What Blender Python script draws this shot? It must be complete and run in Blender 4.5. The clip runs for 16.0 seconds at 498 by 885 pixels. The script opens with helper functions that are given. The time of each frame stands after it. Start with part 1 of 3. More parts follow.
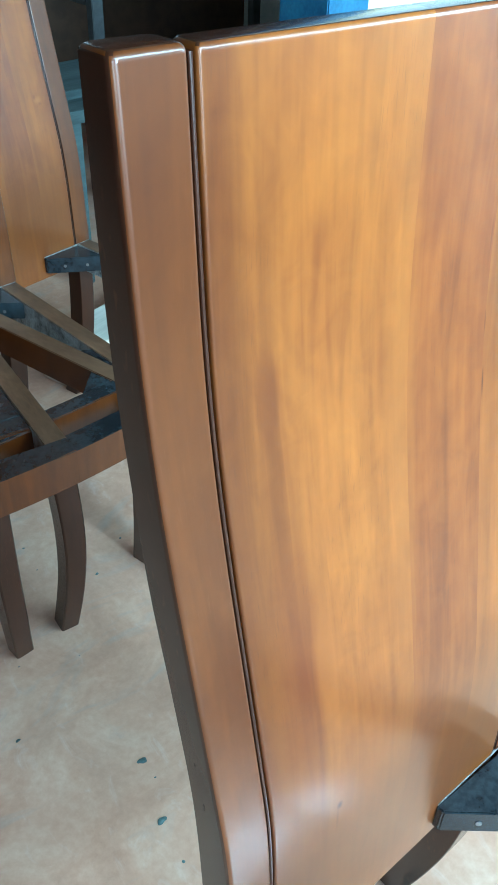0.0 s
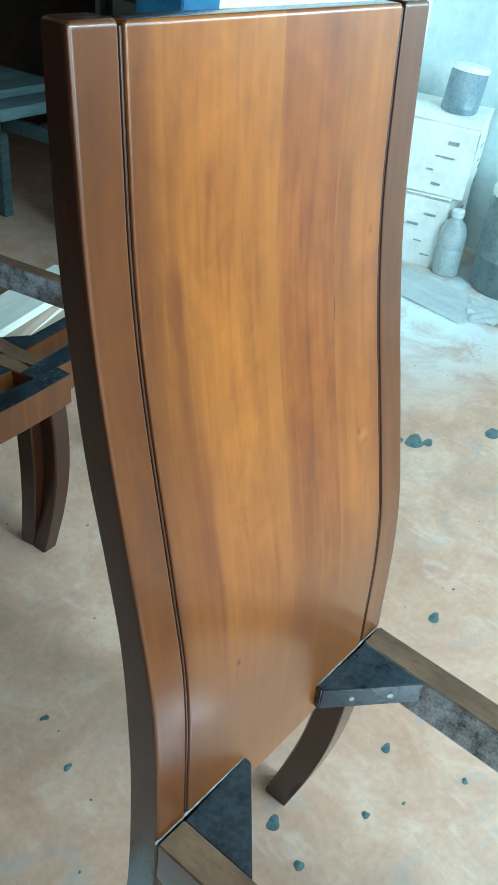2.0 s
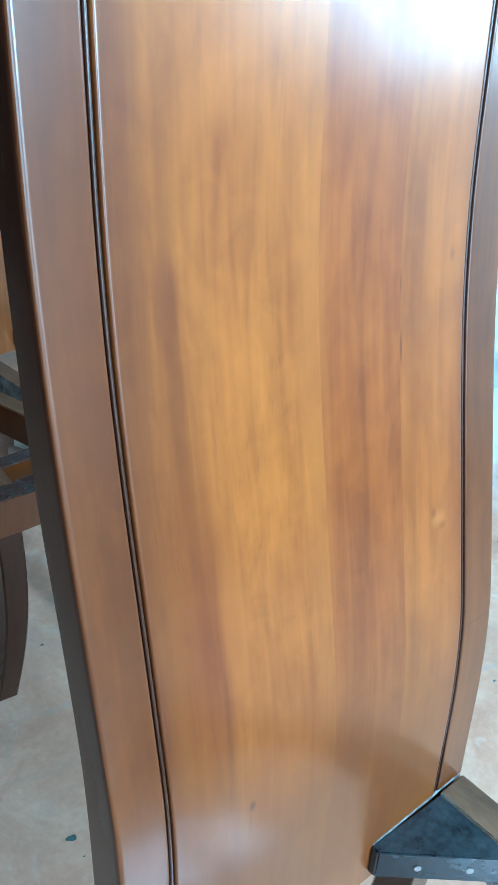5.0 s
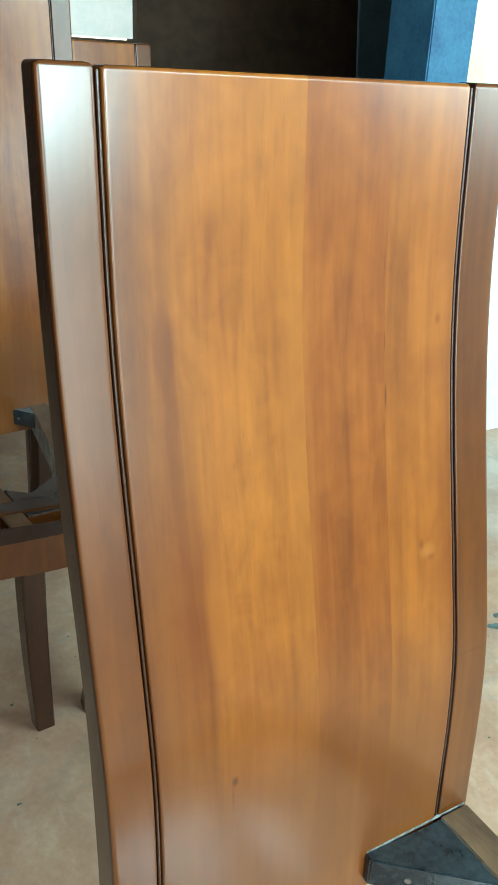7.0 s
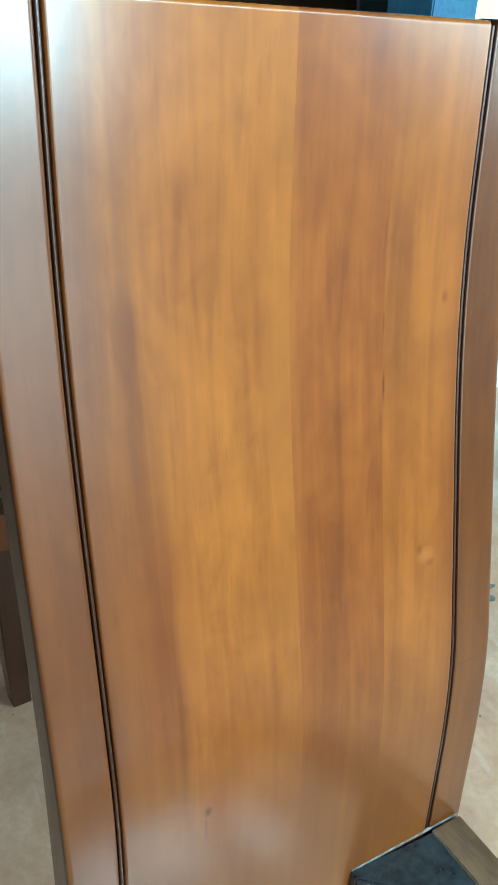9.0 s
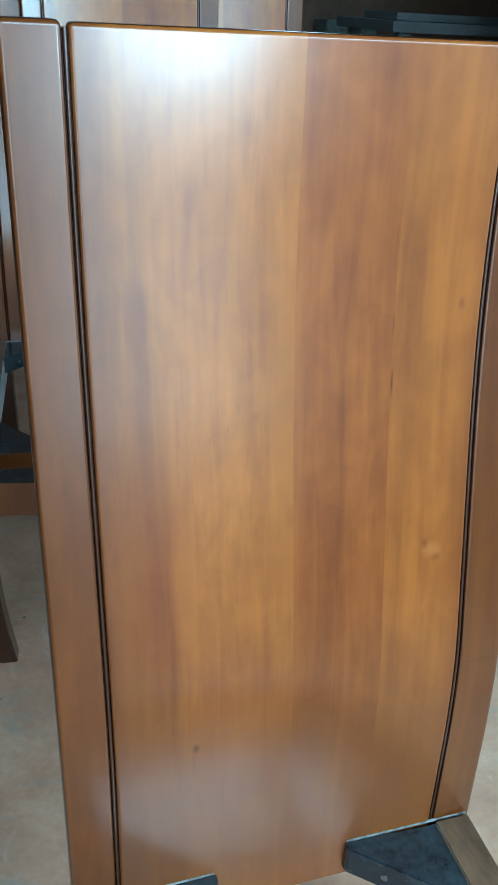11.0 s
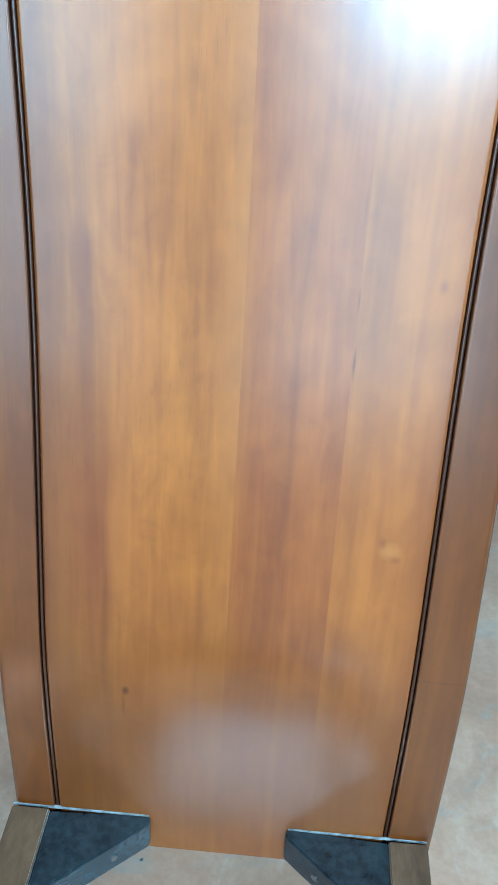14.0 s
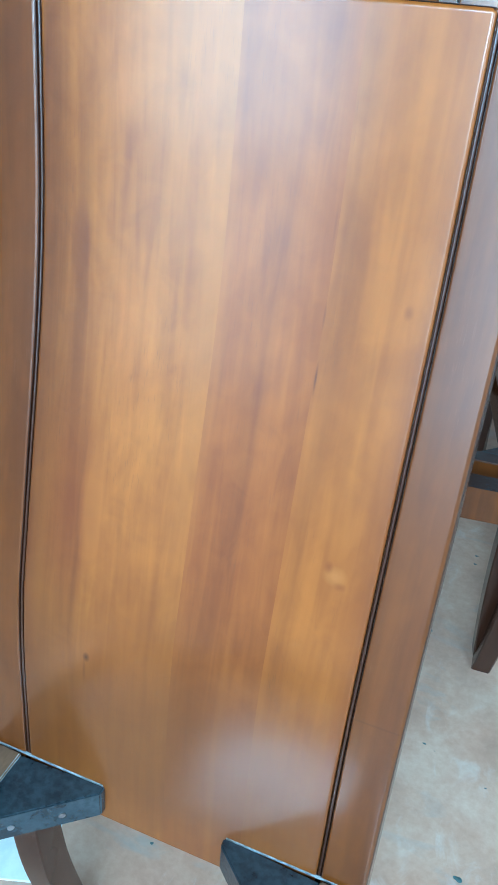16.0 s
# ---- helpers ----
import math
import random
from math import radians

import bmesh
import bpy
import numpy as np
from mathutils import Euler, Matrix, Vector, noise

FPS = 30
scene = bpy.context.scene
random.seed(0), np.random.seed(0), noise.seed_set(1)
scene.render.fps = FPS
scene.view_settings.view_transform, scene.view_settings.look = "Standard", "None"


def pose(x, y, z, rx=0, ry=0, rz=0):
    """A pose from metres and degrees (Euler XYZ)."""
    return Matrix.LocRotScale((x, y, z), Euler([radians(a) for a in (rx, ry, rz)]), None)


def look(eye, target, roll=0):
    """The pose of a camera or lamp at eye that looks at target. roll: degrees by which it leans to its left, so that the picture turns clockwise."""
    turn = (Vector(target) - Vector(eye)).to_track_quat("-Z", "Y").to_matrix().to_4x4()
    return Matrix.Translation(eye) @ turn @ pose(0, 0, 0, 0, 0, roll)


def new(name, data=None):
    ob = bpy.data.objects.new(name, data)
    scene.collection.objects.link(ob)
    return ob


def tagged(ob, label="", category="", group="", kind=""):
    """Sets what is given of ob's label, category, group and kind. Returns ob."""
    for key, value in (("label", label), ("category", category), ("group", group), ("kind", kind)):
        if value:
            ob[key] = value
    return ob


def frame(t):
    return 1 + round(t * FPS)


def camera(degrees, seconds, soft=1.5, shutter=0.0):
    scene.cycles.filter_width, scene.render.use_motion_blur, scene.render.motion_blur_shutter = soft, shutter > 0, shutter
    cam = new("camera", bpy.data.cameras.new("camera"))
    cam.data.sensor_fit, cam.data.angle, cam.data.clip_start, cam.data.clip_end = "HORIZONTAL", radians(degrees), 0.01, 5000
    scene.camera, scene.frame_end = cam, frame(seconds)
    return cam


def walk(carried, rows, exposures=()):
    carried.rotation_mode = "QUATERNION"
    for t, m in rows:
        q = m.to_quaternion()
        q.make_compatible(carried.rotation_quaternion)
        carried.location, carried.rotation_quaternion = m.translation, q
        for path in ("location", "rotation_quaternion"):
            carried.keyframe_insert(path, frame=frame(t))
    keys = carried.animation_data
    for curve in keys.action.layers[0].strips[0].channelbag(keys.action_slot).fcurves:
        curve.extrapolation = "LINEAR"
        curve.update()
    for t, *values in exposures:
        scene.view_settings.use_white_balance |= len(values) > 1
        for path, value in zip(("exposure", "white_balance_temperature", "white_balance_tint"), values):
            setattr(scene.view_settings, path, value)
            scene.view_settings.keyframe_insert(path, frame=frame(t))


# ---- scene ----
cam = camera(33.8, 16.0)
PATH = [
    (0, (-0.362, -0.195, 1.191), (0.678, 1.017, -0.013), 2.2),
    (0.5, (-0.388, -0.232, 1.192), (0.742, 0.914, 0.005), 3.9),
    (1, (-0.459, -0.271, 1.196), (0.781, 0.782, 0.033), 5.3),
    (1.5, (-0.511, -0.285, 1.207), (0.809, 0.701, 0.075), 6.4),
    (2, (-0.496, -0.297, 1.194), (0.805, 0.714, 0.06), 6.3),
    (2.5, (-0.437, -0.287, 1.158), (0.866, 0.794, 0.093), 6.8),
    (3, (-0.39, -0.238, 1.103), (0.868, 0.912, 0.057), 4.6),
    (3.5, (-0.37, -0.213, 1.085), (0.893, 0.965, 0.077), 4.9),
    (4, (-0.37, -0.21, 1.076), (0.918, 0.965, 0.097), 5.3),
    (6.5, (-0.332, -0.413, 1.11), (0.589, 1.155, 0.278), 3.0),
    (7, (-0.336, -0.423, 1.116), (0.589, 1.154, 0.305), 2.8),
    (7.5, (-0.331, -0.404, 1.117), (0.634, 1.119, 0.25), 3.9),
    (8, (-0.309, -0.375, 1.11), (0.656, 1.121, 0.198), 3.9),
    (8.5, (-0.288, -0.35, 1.111), (0.656, 1.154, 0.192), 3.9),
    (9, (-0.283, -0.35, 1.114), (0.635, 1.167, 0.19), 3.8),
    (11.5, (-0.169, -0.468, 1.138), (0.267, 1.23, 0.176), 3.5),
    (12, (-0.148, -0.447, 1.127), (0.238, 1.236, 0.117), 3.8),
    (12.5, (-0.109, -0.413, 1.129), (0.197, 1.28, 0.109), 3.0),
    (13, (-0.068, -0.408, 1.129), (0.142, 1.268, 0.058), 3.6),
    (13.5, (-0.014, -0.427, 1.13), (0.021, 1.269, 0.071), 1.7),
    (14, (0.049, -0.464, 1.138), (-0.069, 1.235, 0.089), 2.8),
    (14.5, (0.095, -0.502, 1.146), (-0.158, 1.208, 0.139), 3.3),
    (15, (0.126, -0.504, 1.145), (-0.194, 1.185, 0.122), 4.8),
    (15.5, (0.166, -0.479, 1.132), (-0.244, 1.201, 0.127), 4.3),
    (16, (0.235, -0.434, 1.138), (-0.388, 1.167, 0.113), 4.2),
]
EXPOSURE = [(0.0, 2.4, 5550, 10), (2.0, 1.93, 6000, 10), (4.2, 2.28, 5100, 10), (6.45, 2.0, 6000, 10), (6.95, 1.98, 7200, 10), (9.0, 1.87, 6550, 10), (11.5, 1.6, 5650, 10),
            (12.5, 1.65, 5550, 10), (14.0, 1.93, 5350, 10), (16.0, 2.08, 5100, 10)]
walk(cam, [(t, look(eye, target, roll)) for t, eye, target, roll in PATH], EXPOSURE)

# ---------------------------------------------------------------- world, lights
world = bpy.data.worlds.new("sky")
scene.world = world
world.use_nodes = True
wn = world.node_tree.nodes
sky = wn.new("ShaderNodeTexSky")
sky.sky_type, sky.sun_disc = "NISHITA", False
sky.sun_elevation, sky.sun_rotation = radians(65), radians(180)
wn["Background"].inputs["Strength"].default_value = 0.12
world.node_tree.links.new(sky.outputs["Color"], wn["Background"].inputs["Color"])

sun_data = bpy.data.lights.new("sun", "SUN")
sun_data.energy, sun_data.angle, sun_data.color = 4.6, radians(0.5), (1.0, 0.96, 0.9)
sun = new("sun", sun_data)
sun.matrix_world = look((0.0, -4.2, 9.1), (0.0, 0.0, 0.0))


def window_light(name, eye, target, sx, sy, power, color):
    d = bpy.data.lights.new(name, "AREA")
    d.shape, d.size, d.size_y, d.energy, d.color = "RECTANGLE", sx, sy, power, color
    ob = new(name, d)
    ob.matrix_world = look(eye, target)
    return ob


DAY = (0.56, 0.90, 1.0)
window_light("window_daylight", (0.49, -2.19, 1.64), (0.49, 0.0, 1.45), 0.46, 0.80, 17, DAY)
window_light("doorway_ground_light", (0.33, -2.19, 1.02), (0.33, 0.0, 1.0), 0.72, 0.62, 2.5, DAY)
window_light("west_doorway_daylight", (-0.90, -2.19, 1.42), (-0.75, 0.0, 1.3), 0.76, 1.2, 6.5, DAY)
# Added high fill lamp, only to brighten the floor and the east wall.
window_light("added_high_fill_light", (1.1, -2.19, 2.40), (1.7, 1.1, 0.4), 2.9, 0.42, 38, DAY)
window_light("east_window_daylight", (2.64, -1.7, 1.72), (0.3, -0.9, 1.2), 0.8, 0.95, 12, DAY)
window_light("south_east_window_daylight", (2.30, -2.19, 1.72), (0.6, 0.9, 1.0), 0.5, 0.62, 3.2, DAY)
window_light("far_window_daylight", (1.12, 3.42, 1.65), (1.0, 1.0, 1.0), 0.35, 0.6, 0.5, DAY)

# ---------------------------------------------------------------- materials


def nodes_of(name, rough=0.5, metal=0.0, coat=0.0, coat_rough=0.1, spec=0.5):
    m = bpy.data.materials.new(name)
    m.use_nodes = True
    t = m.node_tree
    b = t.nodes["Principled BSDF"]
    b.inputs["Roughness"].default_value = rough
    b.inputs["Metallic"].default_value = metal
    b.inputs["Coat Weight"].default_value = coat
    b.inputs["Coat Roughness"].default_value = coat_rough
    b.inputs["Specular IOR Level"].default_value = spec
    return m, t, b


def coords(t, scale=(1, 1, 1), offset=(0, 0, 0), world_space=False):
    m = t.nodes.new("ShaderNodeMapping")
    m.inputs["Scale"].default_value = scale
    m.inputs["Location"].default_value = offset
    if world_space:
        g = t.nodes.new("ShaderNodeNewGeometry")
        t.links.new(g.outputs["Position"], m.inputs["Vector"])
    else:
        c = t.nodes.new("ShaderNodeTexCoord")
        t.links.new(c.outputs["Object"], m.inputs["Vector"])
    return m.outputs["Vector"]


def noise_of(t, vec, scale, detail=4.0, rough=0.55, distort=0.0):
    n = t.nodes.new("ShaderNodeTexNoise")
    n.inputs["Scale"].default_value = scale
    n.inputs["Detail"].default_value = detail
    n.inputs["Roughness"].default_value = rough
    n.inputs["Distortion"].default_value = distort
    t.links.new(vec, n.inputs["Vector"])
    return n.outputs["Fac"]


def ramp(t, fac, stops):
    r = t.nodes.new("ShaderNodeValToRGB")
    e = r.color_ramp.elements
    while len(e) < len(stops):
        e.new(0.5)
    for el, (p, c) in zip(e, stops):
        el.position, el.color = p, (*c, 1.0) if len(c) == 3 else c
    t.links.new(fac, r.inputs["Fac"])
    return r.outputs["Color"]


def mix(t, fac, a, b, mode="MIX"):
    n = t.nodes.new("ShaderNodeMix")
    n.data_type, n.blend_type = "RGBA", mode
    for sock, val in ((n.inputs[0], fac), (n.inputs[6], a), (n.inputs[7], b)):
        if isinstance(val, (int, float)):
            sock.default_value = val
        elif isinstance(val, tuple):
            sock.default_value = (*val, 1.0)
        else:
            t.links.new(val, sock)
    return n.outputs[2]


def bump(t, b, height, strength, distance=0.001):
    n = t.nodes.new("ShaderNodeBump")
    n.inputs["Strength"].default_value = strength
    n.inputs["Distance"].default_value = distance
    t.links.new(height, n.inputs["Height"])
    t.links.new(n.outputs["Normal"], b.inputs["Normal"])


def spot_mask(t, centre, size, soft):
    """1 inside an ellipsoid round centre (object space), falling to 0; soft: share of the radius that fades."""
    c = t.nodes.new("ShaderNodeTexCoord")
    m = t.nodes.new("ShaderNodeMapping")
    m.inputs["Location"].default_value = [-a / b for a, b in zip(centre, size)]
    m.inputs["Scale"].default_value = [1 / b for b in size]
    t.links.new(c.outputs["Object"], m.inputs["Vector"])
    d = t.nodes.new("ShaderNodeVectorMath")
    d.operation = "LENGTH"
    t.links.new(m.outputs["Vector"], d.inputs[0])
    r = t.nodes.new("ShaderNodeMapRange")
    r.inputs["From Min"].default_value, r.inputs["From Max"].default_value = 1.0, 1.0 - soft
    t.links.new(d.outputs["Value"], r.inputs["Value"])
    return r.outputs["Result"]


def deepen(c):
    return (c[0] * 0.98, c[1] * 0.71, c[2] * 0.50)


def lacquered_wood(name, shift, dark, mid, light, marks=()):
    dark, mid, light = deepen(dark), deepen(mid), deepen(light)
    m, t, b = nodes_of(name, rough=0.5, coat=1.0, coat_rough=0.21, spec=0.12)
    b.inputs["Coat IOR"].default_value = 1.50
    bands = noise_of(t, coords(t, (34, 6, 1.5), (shift, 0, shift)), 1.0, 1.5, 0.45, 0.9)
    ribbon = noise_of(t, coords(t, (74, 10, 6.0), (shift * 2, 0, 0)), 1.0, 2.0, 0.5, 0.9)
    narrow = noise_of(t, coords(t, (240, 20, 14.0), (shift * 2, 0, 0)), 1.0, 2.0, 0.55, 0.5)
    cloud = noise_of(t, coords(t, (15, 5, 9.0), (0, 0, shift)), 1.0, 2.5, 0.5, 1.1)
    flame = noise_of(t, coords(t, (42, 8, 30.0), (shift, 0, shift * 2)), 1.0, 3.0, 0.55, 1.3)
    pores = noise_of(t, coords(t, (1100, 200, 70), (shift * 3, 0, 0)), 1.0, 1.0, 0.5)
    patch = noise_of(t, coords(t, (22, 8, 9), (shift, 0, 4.0)), 1.0, 1.0, 0.5)
    col = ramp(t, bands, ((0.24, dark), (0.45, mid), (0.57, mid), (0.76, light)))
    col = mix(t, 0.34, col, ramp(t, cloud, ((0.34, dark), (0.66, light))))
    col = mix(t, 0.19, col, ramp(t, ribbon, ((0.38, dark), (0.62, light))))
    col = mix(t, 0.09, col, ramp(t, flame, ((0.36, dark), (0.64, light))))
    col = mix(t, 0.05, col, ramp(t, narrow, ((0.36, dark), (0.64, light))))
    k = t.nodes.new("ShaderNodeMath")
    k.operation = "MULTIPLY"
    t.links.new(ramp(t, pores, ((0.62, (0, 0, 0)), (0.78, (0.8, 0.8, 0.8)))), k.inputs[0])
    t.links.new(ramp(t, patch, ((0.46, (0, 0, 0)), (0.66, (0.6, 0.6, 0.6)))), k.inputs[1])
    col = mix(t, k.outputs[0], col, (0.11, 0.034, 0.011))
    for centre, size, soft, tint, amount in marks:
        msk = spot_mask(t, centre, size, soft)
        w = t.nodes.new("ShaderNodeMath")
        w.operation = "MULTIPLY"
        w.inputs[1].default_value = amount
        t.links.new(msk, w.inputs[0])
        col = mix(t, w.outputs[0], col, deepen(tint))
    t.links.new(col, b.inputs["Base Color"])
    orange_peel = noise_of(t, coords(t), 260.0, 2.0, 0.5)
    bump(t, b, orange_peel, 0.05, 0.0004)
    return m


MARKS = (
    ((-0.158, 0.05, 0.70), (0.030, 0.2, 0.34), 1.0, (0.085, 0.022, 0.006), 0.6),
    ((-0.110, 0.05, 0.735), (0.032, 0.2, 0.12), 1.0, (0.115, 0.029, 0.006), 0.75),
    ((-0.088, 0.05, 0.735), (0.014, 0.2, 0.075), 0.5, (0.258, 0.102, 0.019), 0.55),
    ((-0.045, 0.05, 0.62), (0.06, 0.2, 0.10), 1.0, (0.194, 0.066, 0.012), 0.4),
    ((0.123, 0.04, 0.737), (0.011, 0.05, 0.009), 0.8, (0.34, 0.17, 0.055), 0.45),
    ((0.117, 0.04, 0.743), (0.004, 0.05, 0.006), 0.8, (0.111, 0.029, 0.008), 0.5),
    ((0.128, 0.04, 0.730), (0.006, 0.05, 0.004), 0.8, (0.111, 0.029, 0.008), 0.35),
    ((0.137, 0.08, 0.938), (0.004, 0.05, 0.006), 0.8, (0.111, 0.034, 0.008), 0.45),
    ((-0.084, 0.01, 0.587), (0.004, 0.05, 0.006), 0.8, (0.046, 0.012, 0.004), 0.85),
    ((-0.086, 0.01, 0.572), (0.002, 0.05, 0.018), 0.9, (0.083, 0.024, 0.006), 0.5),
    ((0.081, 0.07, 0.880), (0.0013, 0.05, 0.014), 0.8, (0.055, 0.014, 0.006), 0.8),
    ((0.080, 0.07, 0.925), (0.0011, 0.05, 0.012), 0.8, (0.073, 0.019, 0.006), 0.6),
    ((0.078, 0.07, 0.985), (0.0012, 0.05, 0.018), 0.8, (0.092, 0.024, 0.006), 0.5),
    ((-0.117, 0.07, 0.940), (0.010, 0.06, 0.040), 0.4, (0.102, 0.030, 0.008), 0.5),
    ((-0.008, 0.05, 0.86), (0.020, 0.2, 0.26), 1.0, (0.276, 0.121, 0.027), 0.5),
    ((0.030, 0.05, 0.80), (0.030, 0.2, 0.22), 1.0, (0.138, 0.041, 0.009), 0.45),
)
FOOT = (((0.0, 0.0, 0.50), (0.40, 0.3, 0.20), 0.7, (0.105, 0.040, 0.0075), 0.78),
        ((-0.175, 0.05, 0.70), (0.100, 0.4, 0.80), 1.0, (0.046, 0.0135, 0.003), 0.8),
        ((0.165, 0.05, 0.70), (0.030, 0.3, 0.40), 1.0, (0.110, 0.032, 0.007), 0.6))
board_woods = [
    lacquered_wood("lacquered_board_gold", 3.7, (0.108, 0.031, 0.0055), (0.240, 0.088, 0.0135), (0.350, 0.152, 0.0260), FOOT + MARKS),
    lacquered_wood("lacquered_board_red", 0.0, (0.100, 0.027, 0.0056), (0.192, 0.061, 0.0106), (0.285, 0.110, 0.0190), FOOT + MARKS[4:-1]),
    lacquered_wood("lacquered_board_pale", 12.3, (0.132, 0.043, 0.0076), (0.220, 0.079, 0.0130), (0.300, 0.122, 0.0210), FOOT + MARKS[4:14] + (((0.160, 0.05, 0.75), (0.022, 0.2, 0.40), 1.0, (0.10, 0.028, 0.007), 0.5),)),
]
frame_wood = lacquered_wood("lacquered_frame_wood", 21.0, (0.056, 0.0165, 0.0026), (0.090, 0.0292, 0.0040), (0.126, 0.0450, 0.0059),
                            (((0.18, 0.02, 0.624), (0.04, 0.1, 0.0012), 0.6, (0.05, 0.015, 0.005), 0.3),))
# darker wood for legs, beads and the side, back and top faces
leg_wood = lacquered_wood("dark_leg_wood", 31.0, (0.017, 0.0055, 0.0026), (0.028, 0.009, 0.0036), (0.044, 0.015, 0.005))


def plain(name, a, b2, scale=12.0, rough=0.6, metal=0.0, bump_by=0.15, stretch=(1, 1, 1), coat=0.0, dist=0.002):
    m, t, b = nodes_of(name, rough, metal, coat)
    v = coords(t, stretch)
    n1 = noise_of(t, v, scale, 5.0, 0.6)
    n2 = noise_of(t, v, scale * 7.3, 3.0, 0.6)
    col = mix(t, 0.3, ramp(t, n1, ((0.35, a), (0.65, b2))), ramp(t, n2, ((0.4, a), (0.6, b2))))
    t.links.new(col, b.inputs["Base Color"])
    bump(t, b, n2, bump_by, dist)
    return m


groove_black = plain("groove_dark_lacquer", (0.016, 0.007, 0.004), (0.04, 0.016, 0.008), 40, 0.35, coat=0.4, bump_by=0.03)
block_black = plain("black_painted_block", (0.007, 0.010, 0.013), (0.032, 0.045, 0.052), 18, 0.2, bump_by=0.2)
rail_black = plain("smeared_black_rail_side", (0.025, 0.028, 0.03), (0.55, 0.61, 0.64), 34, 0.35, bump_by=0.25)
rail_top = plain("worn_rail_top", (0.065, 0.031, 0.016), (0.165, 0.088, 0.047), 25, 0.45, stretch=(1, 0.3, 1))
glue_pale = plain("pale_glue_line", (0.010, 0.010, 0.010), (0.34, 0.36, 0.36), 150, 0.3)
steel = plain("screw_steel", (0.25, 0.25, 0.25), (0.4, 0.4, 0.4), 60, 0.35, 1.0)


def floor_material():
    m, t, b = nodes_of("dusty_cement_floor", 0.7)
    v = coords(t, world_space=True)
    big = noise_of(t, v, 1.3, 5.0, 0.6, 0.4)
    mid = noise_of(t, v, 6.0, 6.0, 0.65, 0.6)
    fine = noise_of(t, v, 70.0, 4.0, 0.7)
    col = ramp(t, big, ((0.34, (0.50, 0.225, 0.130)), (0.5, (0.54, 0.31, 0.21)), (0.66, (0.53, 0.37, 0.275))))
    col = mix(t, 0.55, col, ramp(t, mid, ((0.30, (0.33, 0.19, 0.13)), (0.5, (0.53, 0.32, 0.22)), (0.66, (0.65, 0.46, 0.34)))))
    col = mix(t, 0.3, col, ramp(t, fine, ((0.3, (0.612, 0.45, 0.36)), (0.65, (1.0, 1.0, 1.0)))), "MULTIPLY")
    smear = noise_of(t, coords(t, (1.0, 2.2, 1.0), (3.0, 1.0, 0.0), True), 4.2, 5.0, 0.6, 1.5)
    col = mix(t, ramp(t, smear, ((0.56, (0, 0, 0)), (0.70, (0.45, 0.45, 0.45)))), col, (0.30, 0.29, 0.26))
    scuff = noise_of(t, coords(t, (2.0, 1.0, 1.0), (7.0, 4.0, 0.0), True), 9.0, 5.0, 0.65, 1.2)
    col = mix(t, ramp(t, scuff, ((0.58, (0, 0, 0)), (0.72, (0.28, 0.28, 0.28)))), col, (0.66, 0.57, 0.50))
    # spilled white powder along the pale wall, with strong cool light painted in
    w = t.nodes.new("ShaderNodeMath")
    w.operation = "MULTIPLY"
    t.links.new(spot_mask(t, (2.05, 0.95, 0.0), (0.95, 0.62, 1.0), 0.8), w.inputs[0])
    t.links.new(ramp(t, mid, ((0.36, (0.35, 0.35, 0.35)), (0.56, (1.0, 1.0, 1.0)))), w.inputs[1])
    col = mix(t, w.outputs[0], col, (0.66, 0.76, 0.76))
    t.links.new(col, b.inputs["Base Color"])
    bump(t, b, mid, 0.15, 0.004)
    return m


floor_mat = floor_material()
plaster = plain("pale_teal_plaster", (0.50, 0.66, 0.66), (0.78, 0.87, 0.86), 2.5, 0.85, bump_by=0.2)
cream_wall = plain("cream_painted_wall", (0.72, 0.62, 0.36), (0.84, 0.76, 0.52), 3.0, 0.7)
white_paint = plain("white_wall_paint", (0.72, 0.74, 0.72), (0.85, 0.86, 0.84), 3.0, 0.7)
brown_wall = plain("dark_brown_wall", (0.05, 0.028, 0.018), (0.11, 0.06, 0.036), 2.0, 0.85)
blue_paint = plain("chipped_blue_paint", (0.010, 0.085, 0.19), (0.03, 0.17, 0.30), 14.0, 0.5)
ceiling_mat = plain("dark_ceiling_boards", (0.10, 0.07, 0.05), (0.2, 0.15, 0.11), 3.0, 0.85)
carton = plain("dusty_white_carton", (0.70, 0.71, 0.66), (0.86, 0.87, 0.83), 6.0, 0.8)
tin_grey = plain("grey_dusty_tin", (0.12, 0.16, 0.17), (0.24, 0.30, 0.31), 10.0, 0.5, 0.2)
plastic_pale = plain("pale_dusty_plastic", (0.70, 0.76, 0.75), (0.86, 0.9, 0.88), 12.0, 0.5)
bottle_mat = plain("cloudy_bottle_plastic", (0.30, 0.36, 0.36), (0.5, 0.56, 0.55), 14.0, 0.35)
teal_wood = plain("dusty_grey_bench_wood", (0.018, 0.034, 0.035), (0.06, 0.10, 0.10), 5.0, 0.75, stretch=(0.4, 3, 3))
raw_board = plain("raw_pinkish_board", (0.30, 0.20, 0.15), (0.46, 0.34, 0.27), 6.0, 0.7, stretch=(0.3, 3, 3))
cream_board = plain("cream_planed_board", (0.62, 0.6, 0.5), (0.8, 0.78, 0.68), 8.0, 0.6, stretch=(0.3, 3, 3))
print_dark = plain("faded_dark_print", (0.2, 0.22, 0.22), (0.42, 0.44, 0.43), 20, 0.8)
paint_spot_mat = plain("teal_paint_spots", (0.03, 0.06, 0.06), (0.10, 0.16, 0.155), 60.0, 0.5)
dark_cloth = plain("dark_green_cloth", (0.01, 0.03, 0.025), (0.025, 0.06, 0.05), 8.0, 0.9)
